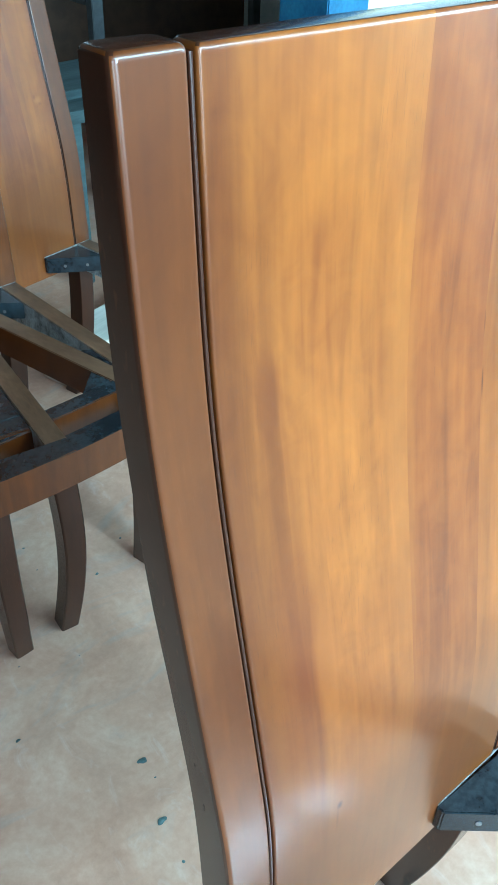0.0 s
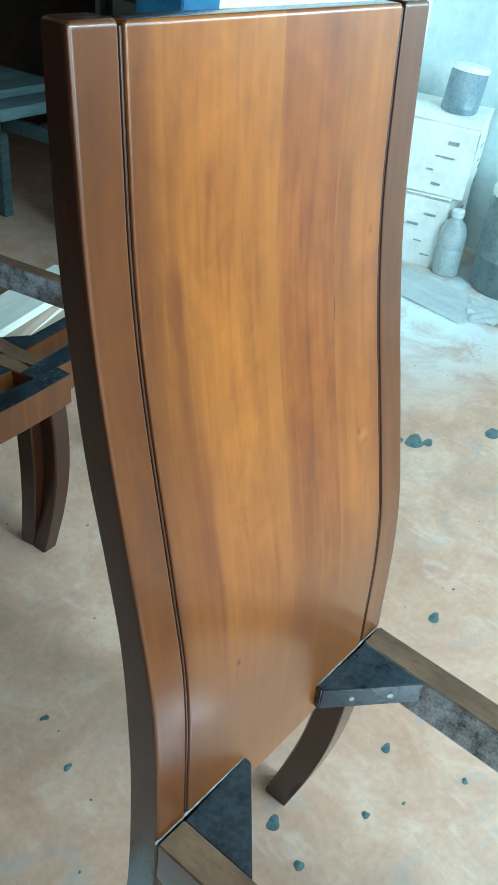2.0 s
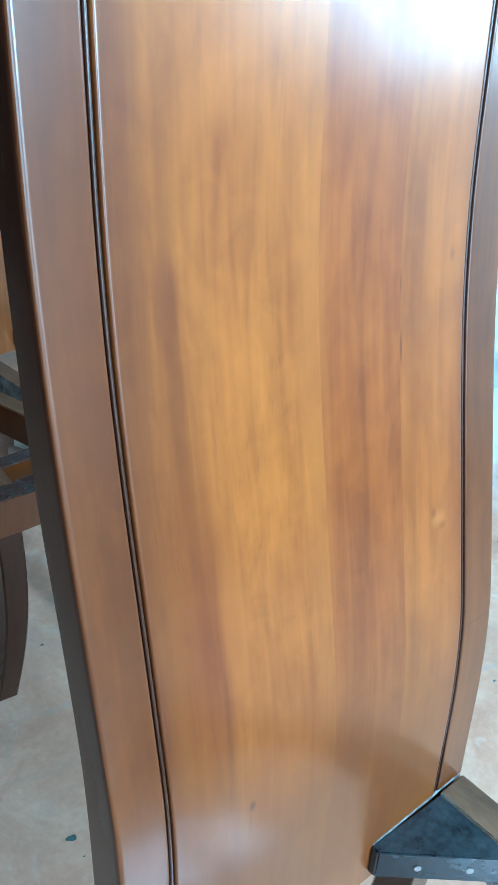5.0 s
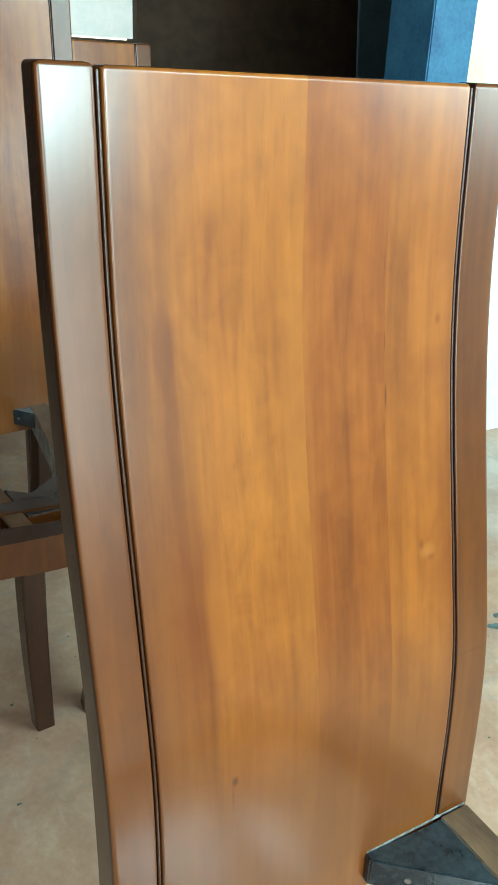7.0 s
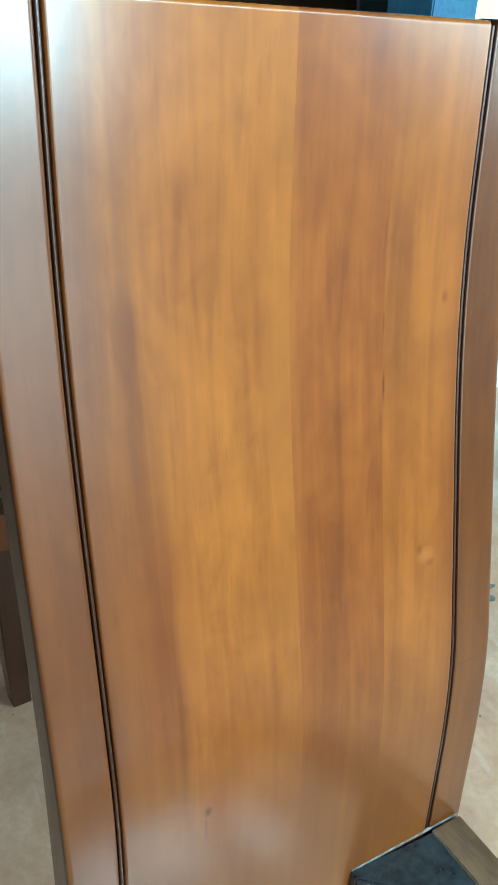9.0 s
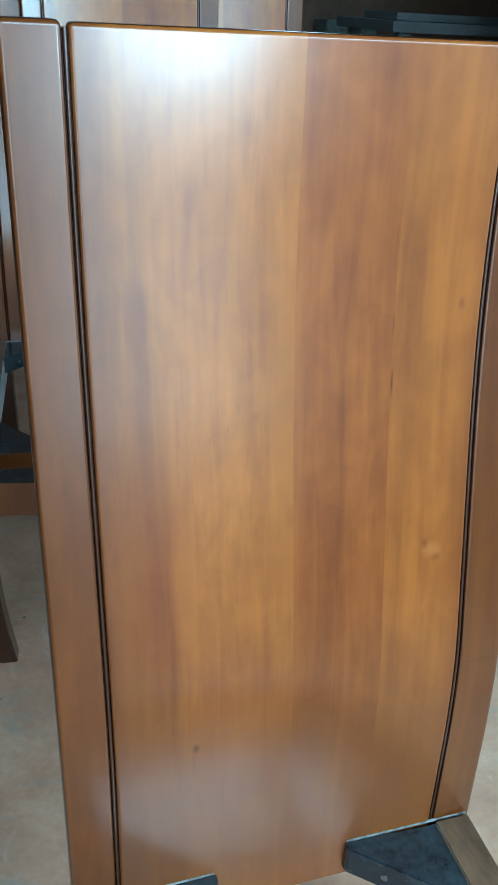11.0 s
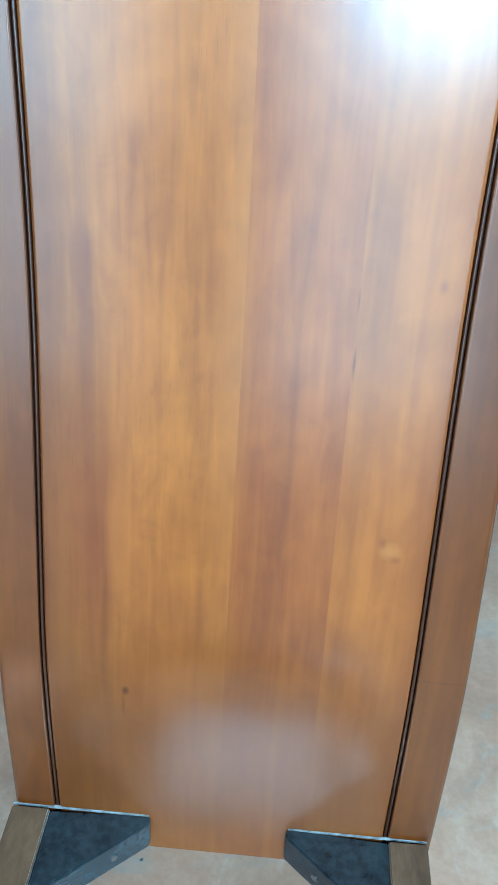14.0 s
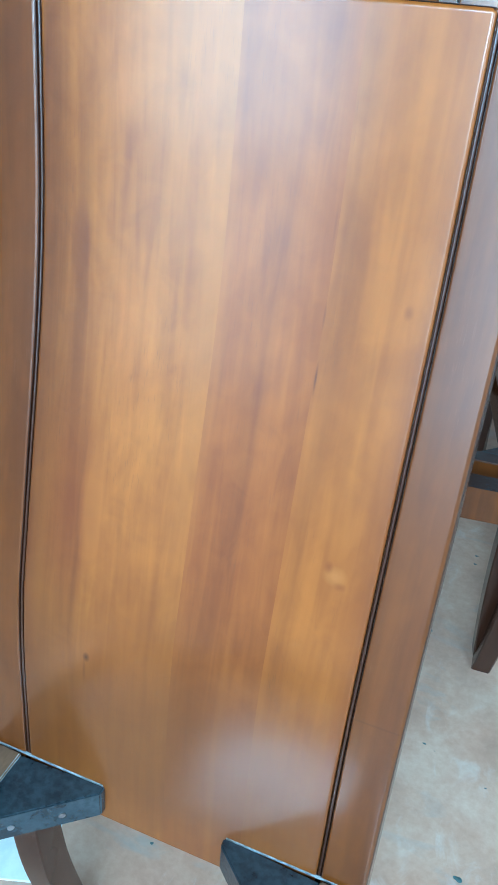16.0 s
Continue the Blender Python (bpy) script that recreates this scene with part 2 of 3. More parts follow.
cyan_card = plain("pale_cyan_card", (0.1, 0.3, 0.33), (0.16, 0.4, 0.43), 9.0, 0.7)

# ---------------------------------------------------------------- mesh helpers


def mesh_of(name, bm, mats, smooth=False):
    me = bpy.data.meshes.new(name)
    bmesh.ops.recalc_face_normals(bm, faces=bm.faces)
    bm.to_mesh(me)
    bm.free()
    for mt in mats if isinstance(mats, (list, tuple)) else [mats]:
        me.materials.append(mt)
    if smooth:
        me.polygons.foreach_set("use_smooth", [True] * len(me.polygons))
        me.set_sharp_from_angle(angle=radians(38))
    return me


def part(name, bm, material, parent, label="", smooth=True):
    ob = new(name, mesh_of(name, bm, material, smooth))
    ob.parent = parent
    return tagged(ob, label)


def thing(name, label, category, m=None, group="", kind=""):
    ob = new(name)
    ob.empty_display_size = 0.1
    if m is not None:
        ob.matrix_world = m
    return tagged(ob, label, category, group, kind)


def box_bm(x0, x1, y0, y1, z0, z1, bevel=0.0, segs=2):
    bm = bmesh.new()
    bmesh.ops.create_cube(bm, size=1.0)
    for v in bm.verts:
        v.co = (x0 + (v.co.x + 0.5) * (x1 - x0), y0 + (v.co.y + 0.5) * (y1 - y0), z0 + (v.co.z + 0.5) * (z1 - z0))
    if bevel:
        bmesh.ops.bevel(bm, geom=bm.edges[:], offset=bevel, segments=segs, affect="EDGES")
    return bm


def section_of(x0, x1, depth, rl, rr):
    """Plan section of a slat, front at depth 0, with rounded front edges of radius rl and rr."""
    pts = []
    for i in range(5 if rl else 1):
        a = radians(180 + 90 * i / 4)
        pts.append((x0 + rl + rl * math.cos(a), rl + rl * math.sin(a)) if rl else (x0, 0.0))
    if rl:
        pts.append((x0 + rl + 0.0008, 0.0))
    if rr:
        pts.append((x1 - rr - 0.0008, 0.0))
    for i in range(5 if rr else 1):
        a = radians(270 + 90 * i / 4)
        pts.append((x1 - rr + rr * math.cos(a), rr + rr * math.sin(a)) if rr else (x1, 0.0))
    back = min(0.003, depth / 4)
    pts += [(x1, depth - back), (x1 - back, depth), (x0 + back, depth), (x0, depth - back)]
    return pts


def spline(points, z):
    """Smooth curve through (z, y) points."""
    zs, ys = [p[0] for p in points], [p[1] for p in points]
    if z <= zs[0]:
        return ys[0]
    if z >= zs[-1]:
        return ys[-1]
    k = max(i for i in range(len(zs) - 1) if zs[i] <= z)

    def slope(i):
        if i == 0 or i == len(zs) - 1:
            j = min(i, len(zs) - 2)
            return (ys[j + 1] - ys[j]) / (zs[j + 1] - zs[j])
        return (ys[i + 1] - ys[i - 1]) / (zs[i + 1] - zs[i - 1])

    h = zs[k + 1] - zs[k]
    u = (z - zs[k]) / h
    return ((2 * u ** 3 - 3 * u * u + 1) * ys[k] + (u ** 3 - 2 * u * u + u) * h * slope(k)
            + (3 * u * u - 2 * u ** 3) * ys[k + 1] + (u ** 3 - u * u) * h * slope(k + 1))


# ---------------------------------------------------------------- the chair
FRONT = [(0.0, 0.064), (0.10, 0.036), (0.20, 0.015), (0.30, 0.005), (0.40, 0.003), (0.48, 0.006), (0.56, 0.010), (0.63, 0.018), (0.70, 0.033),
         (0.77, 0.049), (0.84, 0.065), (0.91, 0.079), (0.98, 0.089), (1.05, 0.095), (1.12, 0.100)]
BACK = [(0.0, 0.105), (0.10, 0.079), (0.20, 0.058), (0.32, 0.046), (0.48, 0.044), (0.56, 0.048), (0.66, 0.058), (0.75, 0.077), (0.83, 0.096), (0.91, 0.109),
        (0.98, 0.118), (1.05, 0.122), (1.12, 0.125)]
TOP = 1.121
RAIL = 0.43
SEAT_DEPTH = 0.54


def heights(z0, z1, n, edge):
    zs = [z0 + (z1 - edge - z0) * i / n for i in range(n + 1)]
    rows = [(z, 0.0) for z in zs[:-1]] + [(zs[-1] - 0.001, 0.0), (zs[-1], 0.0)]
    rows += [(z1 - edge * 0.5, edge * 0.13), (z1 - edge * 0.13, edge * 0.5), (z1, edge)]
    return rows


def stile_bm(x0, x1):
    bm = bmesh.new()
    rings = []
    for z, inset in heights(0.0, TOP, 56, 0.0035):
        yf, yb = spline(FRONT, z), spline(BACK, z)
        inner = 0.0022
        s = section_of(x0 + inset, x1 - inset, yb - yf - 2 * inset, 0.004 if x0 < 0 else inner, inner if x0 < 0 else 0.004)
        rings.append([bm.verts.new((x, yf + inset + d, z)) for x, d in s])
    n = len(rings[0])
    for a, b in zip(rings, rings[1:]):
        for i in range(n):
            bm.faces.new((a[i], a[(i + 1) % n], b[(i + 1) % n], b[i]))
    bm.faces.new(rings[0])
    bm.faces.new(rings[-1])
    bmesh.ops.recalc_face_normals(bm, faces=bm.faces)
    bm.normal_update()
    outer = 1 if x0 + x1 > 0 else -1
    for f in bm.faces:
        n = f.normal
        f.material_index = 1 if (n.x * outer > 0.75 or n.x * outer < -0.6 or n.y > 0.5 or n.z > 0.8 or f.calc_center_median().z < 0.385) else 0
    return bm


def board_bm(x0, x1, rl, rr):
    bm = bmesh.new()
    rings = []
    for z, inset in heights(0.381, TOP - 0.001, 40, 0.003):
        yf = spline(FRONT, z)
        s = section_of(x0 + (inset if rl else 0), x1 - (inset if rr else 0), 0.020 - 2 * inset, rl, rr)
        rings.append([bm.verts.new((x, yf + inset + d, z)) for x, d in s])
    n = len(rings[0])
    for a, b in zip(rings, rings[1:]):
        for i in range(n):
            bm.faces.new((a[i], a[(i + 1) % n], b[(i + 1) % n], b[i]))
    bm.faces.new(rings[0])
    bm.faces.new(rings[-1])
    bmesh.ops.recalc_face_normals(bm, faces=bm.faces)
    bm.normal_update()
    for f in bm.faces:
        f.material_index = 1 if (f.normal.z > 0.8 or f.normal.y > 0.5) else 0
    return bm


def bead_bm(x0, x1):
    """Half-round bead running down the groove, a little below the surface."""
    bm = bmesh.new()
    rings = []
    cx, r = (x0 + x1) / 2, (x1 - x0) / 2
    arc = [(cx - r * math.cos(math.pi * i / 6), r * (1 - math.sin(math.pi * i / 6))) for i in range(7)]
    for z, inset in heights(0.38, TOP - 0.004, 40, 0.001):
        yf = spline(FRONT, z) + 0.0009
        rings.append([bm.verts.new((x, yf + d, z)) for x, d in arc + [(x1, 0.014), (x0, 0.014)]])
    for a, b in zip(rings, rings[1:]):
        n = len(a)
        for i in range(n):
            bm.faces.new((a[i], a[(i + 1) % n], b[(i + 1) % n], b[i]))
    bm.faces.new(rings[0])
    bm.faces.new(rings[-1])
    return bm


def groove_bm(x0, x1):
    """Dark bottom of the groove behind the bead."""
    bm = bmesh.new()
    rings = []
    for z, inset in heights(0.38, TOP - 0.006, 40, 0.001):
        yf = spline(FRONT, z) + 0.0075
        rings.append([bm.verts.new((x, yf + d, z)) for x, d in ((x0, 0), (x1, 0), (x1, 0.011), (x0, 0.011))])
    for a, b in zip(rings, rings[1:]):
        for i in range(4):
            bm.faces.new((a[i], a[(i + 1) % 4], b[(i + 1) % 4], b[i]))
    bm.faces.new(rings[0])
    bm.faces.new(rings[-1])
    return bm


def prism(points, z0, z1, bevel=0.002):
    """Upright prism over a plan polygon."""
    bm = bmesh.new()
    lo = [bm.verts.new((x, y, z0)) for x, y in points]
    hi = [bm.verts.new((x, y, z1)) for x, y in points]
    n = len(points)
    for i in range(n):
        bm.faces.new((lo[i], lo[(i + 1) % n], hi[(i + 1) % n], hi[i]))
    bm.faces.new(lo[::-1])
    bm.faces.new(hi)
    if bevel:
        bmesh.ops.bevel(bm, geom=bm.edges[:], offset=bevel, segments=2, affect="EDGES")
    bmesh.ops.recalc_face_normals(bm, faces=bm.faces)
    bm.normal_update()
    return bm


def rod_bm(p, q, r, n=10):
    bm = bmesh.new()
    bmesh.ops.create_cone(bm, cap_ends=True, segments=n, radius1=r, radius2=r, depth=1.0)
    p, q = Vector(p), Vector(q)
    m = (q - p).to_track_quat("Z", "Y").to_matrix().to_4x4()
    bm.transform(Matrix.Translation((p + q) / 2) @ m @ Matrix.Diagonal((1, 1, (q - p).length, 1)))
    return bm


HALF, FRONT_HALF = 0.1957, 0.187
SIDES = {-1: (0.1535, 0.1935), 1: (0.1565, 0.1998)}  # groove and outer edge, uneven as hand-made


def dining_chair(m, label, group, tall=1.0):
    """tall stretches the back above the seat frame."""
    ch = thing("dining_chair", label, "chair", m, group)
    for sx in (-1, 1):
        g, o = SIDES[sx]
        a, b = sorted((sx * (g + 0.0022), sx * o))
        part("stile", stile_bm(a, b), [frame_wood, leg_wood], ch)
        a, b = sorted((sx * (g - 0.0024), sx * (g + 0.0024)))
        line = part("groove", groove_bm(a, b), groove_black, ch, "dark lacquered groove line")
        part("bead", bead_bm(sx * g - 0.0014, sx * g + 0.0014), leg_wood, line, "thin dark brown bead")
    edges = (-SIDES[-1][0] + 0.0022, 0.0, 0.080, SIDES[1][0] - 0.0022)
    for i in range(3):
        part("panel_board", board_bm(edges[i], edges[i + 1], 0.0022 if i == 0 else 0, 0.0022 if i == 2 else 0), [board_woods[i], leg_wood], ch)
    for ob in ch.children_recursive:
        for v in ob.data.vertices:
            if v.co.z > RAIL:
                v.co.z = RAIL + (v.co.z - RAIL) * tall
    yb, yf = 0.001, -SEAT_DEPTH
    for sx in (-1, 1):
        # side rail: brown outside and top, black-smeared inner face
        w = 0.036
        pts = [(sx * HALF, yb), (sx * FRONT_HALF, yf + 0.02), (sx * (FRONT_HALF - w), yf + 0.02), (sx * (HALF - w), yb)]
        bm = prism(pts, RAIL - 0.06, RAIL, 0.0015)
        for f in bm.faces:
            c = f.calc_center_median()
            f.material_index = 1 if f.normal.z > 0.7 else (2 if abs(c.x) < HALF - w * 0.9 else 0)
        part("side_rail", bm, [frame_wood, rail_top, rail_black], ch, "brown seat rail with smeared black inner side")
        # rear corner block, a black triangle
        pts = [(sx * (HALF - w), yb - 0.001), (sx * 0.064, yb + 0.003), (sx * 0.064, yb - 0.006), (sx * (HALF - w - 0.001), yb - 0.088)]
        blk = part("corner_block", prism(pts, RAIL - 0.036, RAIL - 0.002, 0.0015), block_black, ch, "black painted triangular corner block")
        for u in (0.3, 0.68):
            x, y = sx * (0.064 + (HALF - w - 0.064) * u), yb - 0.006 - 0.082 * u
            n = Vector((-sx * 0.082, -(HALF - w - 0.064), 0)).normalized()
            p = Vector((x, y, RAIL - 0.02))
            part("screw", rod_bm(p - n * 0.004, p + n * 0.0012, 0.0035), steel, blk)
        # pale glue squeeze-out along the joint
        pts = [(sx * HALF, yb + 0.004), (sx * 0.066, yb + 0.004), (sx * 0.066, yb + 0.0022), (sx * HALF, yb + 0.0022)]
        part("glue_line", prism(pts, RAIL - 0.004, RAIL - 0.0006, 0.0003), glue_pale, ch, "pale dried glue bead")
        # front corner block
        xi = FRONT_HALF - w
        pts = [(sx * xi, yf + 0.117), (sx * xi, yf + 0.20), (sx * (xi - 0.09), yf + 0.117)]
        part("corner_block", prism(pts, RAIL - 0.036, RAIL - 0.002, 0.0015), block_black, ch, "black painted triangular corner block")
        # front leg, slightly bowed
        bm = bmesh.new()
        rings = []
        for i in range(13):
            z = (RAIL - 0.058) * i / 12
            u = z / RAIL
            bow = 0.022 * math.sin(u * math.pi) - 0.020 * (1 - u)
            h = 0.017 + 0.004 * u
            cx, cy = sx * (FRONT_HALF - 0.022 + bow * 0.5), yf + 0.045 - bow
            rings.append([bm.verts.new((cx + a * h, cy + b * h, z)) for a, b in ((-1, -0.85), (-0.85, -1), (0.85, -1), (1, -0.85), (1, 0.85), (0.85, 1), (-0.85, 1), (-1, 0.85))])
        for a, b in zip(rings, rings[1:]):
            for i in range(8):
                bm.faces.new((a[i], a[(i + 1) % 8], b[(i + 1) % 8], b[i]))
        bm.faces.new(rings[0])
        bm.faces.new(rings[-1])
        part("front_leg", bm, leg_wood, ch)
    # front rail, gently bowed
    pts = [(-FRONT_HALF + FRONT_HALF * 2 * i / 10, yf - 0.012 * math.sin(math.pi * i / 10)) for i in range(11)]
    pts += [(FRONT_HALF, yf + 0.034), (-FRONT_HALF, yf + 0.034)]
    bm = prism(pts, RAIL - 0.06, RAIL + 0.001, 0.0015)
    for f in bm.faces:
        f.material_index = 1 if f.normal.z > 0.7 else 0
    part("front_rail", bm, [frame_wood, block_black], ch, "brown front seat rail with dark top")
    xi = FRONT_HALF - 0.037
    bm = prism([(-xi, yf + 0.082), (xi, yf + 0.082), (xi, yf + 0.115), (-xi, yf + 0.115)], RAIL - 0.06, RAIL - 0.001, 0.0015)
    for f in bm.faces:
        f.material_index = 1 if f.normal.z > 0.7 else 0
    part("cross_rail", bm, [frame_wood, block_black], ch, "brown inner cross rail with dark top")
    return ch


# ---------------------------------------------------------------- the setting


def structure(name, bm, mat, label, smooth=False):
    ob = new(name, mesh_of(name, bm, mat, smooth))
    return tagged(ob, label, name.split("_")[0], kind="structure")


X0, X1, Y0, Y1, YB, ZC = -2.2, 2.66, -2.2, 1.50, 3.5, 2.7
structure("floor", box_bm(X0 - 0.2, X1 + 0.2, Y0 - 0.2, YB + 0.2, -0.1, 0.0), floor_mat, "dusty reddish cement floor with paint drips")
cb = bmesh.new()
# Unseen roof; its holes are added to drop sun where the lacquer reflects floor.
sun_holes = ((-0.11, 0.27, -1.92, -1.60), (-0.50, -0.40, -2.30, -1.87))
xs = sorted({X0 - 0.2, X1 + 0.2, *[h[0] for h in sun_holes], *[h[1] for h in sun_holes]})
# Added overhang to the south keeps direct sun out of the wall openings.
ys = sorted({Y0 - 1.3, YB + 0.2, *[h[2] for h in sun_holes], *[h[3] for h in sun_holes]})
for xa, xb in zip(xs, xs[1:]):
    for ya, yb in zip(ys, ys[1:]):
        mx, my = (xa + xb) / 2, (ya + yb) / 2
        if any(h[0] < mx < h[1] and h[2] < my < h[3] for h in sun_holes):
            continue
        one = box_bm(xa, xb, ya, yb, ZC, ZC + 0.03)
        tmp = bpy.data.meshes.new("tmp")
        one.to_mesh(tmp)
        one.free()
        cb.from_mesh(tmp)
        bpy.data.meshes.remove(tmp)
structure("ceiling", cb, ceiling_mat, "added unseen dark roof boards with holes for sun patches")
for name, b in (("wall_east", (X1, X1 + 0.2, -1.28, YB + 0.2, 0.0, ZC)), ("wall_east_side", (X1, X1 + 0.2, Y0 - 0.2, -2.12, 0.0, ZC)),
                ("wall_east_sill", (X1, X1 + 0.2, -2.12, -1.28, 0.0, 1.2)), ("wall_east_lintel", (X1, X1 + 0.2, -2.12, -1.28, 2.22, ZC))):
    structure(name, box_bm(*b), plaster, "stained pale teal plaster wall")
structure("wall_west", box_bm(X0 - 0.2, X0, Y0 - 0.2, YB + 0.2, 0.0, ZC), brown_wall, "dark soot-brown wall")
structure("wall_partition", box_bm(1.515, X1, Y1, Y1 + 0.15, 0.0, ZC), white_paint, "white painted partition wall beside a doorway")
# back wall with a window opening
for name, b in (("wall_north", (X0, 0.94, YB, YB + 0.2, 0.0, ZC)), ("wall_north_side", (1.29, X1, YB, YB + 0.2, 0.0, ZC)),
                ("wall_north_low", (0.94, 1.29, YB, YB + 0.2, 0.0, 1.25)), ("wall_north_top", (0.94, 1.29, YB, YB + 0.2, 2.1, ZC))):
    structure(name, box_bm(*b), brown_wall, "dark brown smoke-stained wall")
# unseen front wall with doorways and a window; dark brown added to dim reflections
for name, b in (("wall_south", (X0, -1.3, Y0 - 0.2, Y0, 0.0, 2.18)), ("wall_south_pier", (-0.4, -0.06, Y0 - 0.2, Y0, 0.0, 2.18)),
                ("wall_south_mid", (0.73, 2.02, Y0 - 0.2, Y0, 0.0, 2.18)), ("wall_south_sill", (2.02, 2.58, Y0 - 0.2, Y0, 0.0, 1.38)),
                ("wall_south_jamb", (2.58, X1, Y0 - 0.2, Y0, 0.0, 2.18)), ("wall_south_head", (2.02, 2.58, Y0 - 0.2, Y0, 2.06, 2.18)),
                ("wall_south_lintel", (-0.06, 0.73, Y0 - 0.2, Y0, 2.05, 2.18)), ("wall_south_header", (-1.3, -0.4, Y0 - 0.2, Y0, 2.05, 2.18)),
                ("wall_south_eave", (X0, -0.4, Y0 - 0.2, Y0, 2.182, ZC)), ("wall_south_corner", (2.6, X1, Y0 - 0.2, Y0, 2.182, ZC))):
    structure(name, box_bm(*b), plaster if name == "wall_south" else brown_wall, "unseen wall with daylight openings, toned for its reflection")
structure("ground", box_bm(-60, 60, -60, 60, -0.2, -0.12), plain("bare_earth", (0.22, 0.13, 0.08), (0.34, 0.22, 0.14), 1.0, 0.9), "bare reddish earth outside the workshop")

door = thing("door_1", "chipped blue painted timber door post with cream strip", "door frame", kind="structure")
part("door_post", box_bm(1.285, 1.437, Y1 - 0.02, Y1 + 0.17, 0.0, ZC, 0.004), blue_paint, door, "chipped blue painted post")
part("trim_strip", box_bm(1.440, 1.512, Y1 - 0.01, Y1 + 0.16, 0.0, ZC, 0.003), cream_wall, door, "cream yellow strip")

window = thing("window_1", "bright frosted glass window with textured panes", "window", kind="structure")
glow, gt, gb = nodes_of("frosted_bright_pane", 0.4)
gb.inputs["Emission Strength"].default_value = 0.12
gt.links.new(ramp(gt, noise_of(gt, coords(gt), 22, 6, 0.7, 1.0), ((0.35, (0.35, 0.55, 0.55)), (0.6, (0.85, 1.0, 0.98)))), gb.inputs["Emission Color"])
part("pane", box_bm(0.95, 1.28, YB + 0.05, YB + 0.06, 1.26, 2.09), glow, window, "frosted bright pane")
part("window_frame", box_bm(1.262, 1.289, YB - 0.005, YB + 0.05, 1.251, 2.099), brown_wall, window)

# ---------------------------------------------------------------- chairs
main = dining_chair(pose(0.005, -0.001, 0.0, 0, 0, 1.0), "glossy lacquered chair with tall curved back and bare seat frame", "unfinished dining chairs")
dining_chair(pose(-0.06, 1.335, 0, 0, 0, -5) @ Matrix.Diagonal((1, 1.14, 1.012, 1)), "tall glossy lacquered chair without a seat standing behind another", "unfinished dining chairs", 1.19)
dining_chair(pose(0.065, 1.262, 0, 0, 0, 5), "tall glossy lacquered chair without a seat wedged between its twins", "unfinished dining chairs", 1.20)
dining_chair(pose(0.30, 1.335, 0, 0, 0, 13), "glossy lacquered chair without a seat beside its taller twin", "unfinished dining chairs", 1.08)

# ---------------------------------------------------------------- things along the pale wall


def lathe(profile, n=28, wobble=0.0, seed=0):
    """Turned shape from (radius, z) points."""
    rnd = random.Random(seed)
    bm = bmesh.new()
    rings = []
    for r, z in profile:
        rings.append([bm.verts.new(((r + rnd.uniform(-wobble, wobble)) * math.cos(2 * math.pi * i / n), (r + rnd.uniform(-wobble, wobble)) * math.sin(2 * math.pi * i / n), z)) for i in range(n)])
    for a, b in zip(rings, rings[1:]):
        for i in range(n):
            bm.faces.new((a[i], a[(i + 1) % n], b[(i + 1) % n], b[i]))
    bm.faces.new(rings[0][::-1])
    bm.faces.new(rings[-1])
    return bm


def cardboard_box(m, w, d, h, label, seed, flaps):
    rnd = random.Random(seed)
    bx = thing("cardboard_box", label, "box", m, "stacked cartons")
    bm = box_bm(-w / 2, w / 2, -d / 2, d / 2, 0.0, h, 0.006, 2)
    for v in bm.verts:
        k = 0.006
        v.co += Vector((rnd.uniform(-k, k), rnd.uniform(-k, k), rnd.uniform(-k, k) if v.co.z > h / 2 else 0))
    part("body", bm, carton, bx)
    for sx in (-1, 1):
        tilt = radians(flaps + rnd.uniform(-6, 6))
        bm = box_bm(0.0, w * 0.48, -d / 2, d / 2, 0.0, 0.004, 0.0015, 1)
        bm.transform(Matrix.Translation((sx * w / 2, 0, h + 0.004)) @ Matrix.Rotation(0 if sx < 0 else math.pi, 4, "Z") @ Matrix.Rotation(-tilt, 4, "Y"))
        part("flap", bm, carton, bx)
    for k in range(4):
        z = h * (0.18 + 0.19 * k) + rnd.uniform(-0.008, 0.008)
        y0 = -d * rnd.uniform(0.1, 0.4)
        part("print_bar", box_bm(-w / 2 - 0.0095, -w / 2 - 0.0075, y0, y0 + d * rnd.uniform(0.06, 0.2), z, z + h * rnd.uniform(0.02, 0.05)), print_dark, bx, "faded dark print bar")
        x0 = w * rnd.uniform(-0.4, 0.2)
        part("print_bar", box_bm(x0, x0 + w * rnd.uniform(0.06, 0.22), -d / 2 - 0.0095, -d / 2 - 0.0075, z, z + h * rnd.uniform(0.02, 0.05)), print_dark, bx, "faded dark print bar")
    return bx


cardboard_box(pose(2.425, 1.28, 0.0, 0, 0, 14), 0.32, 0.36, 0.265, "dusty whitened cardboard carton with crushed lid", 3, 4)
cardboard_box(pose(2.435, 1.26, 0.285, 2, -3, 20), 0.32, 0.36, 0.255, "dusty printed cardboard carton stacked on another", 8, 3)


def paint_can(m, r, h, mat, lidmat, label):
    c = thing("paint_can", label, "can", m)
    part("body", lathe([(r * 0.97, 0), (r, 0.004), (r, h * 0.12), (r * 1.015, h * 0.13), (r, h * 0.14), (r, h * 0.84), (r * 0.93, h * 0.88)], 32, 0.0008, 1), mat, c)
    part("lid", lathe([(r * 0.96, h * 0.88), (r * 1.0, h * 0.885), (r * 1.0, h * 0.96), (r * 0.94, h * 0.99), (r * 0.8, h)], 32), lidmat, c, "pale crusted lid")
    return c


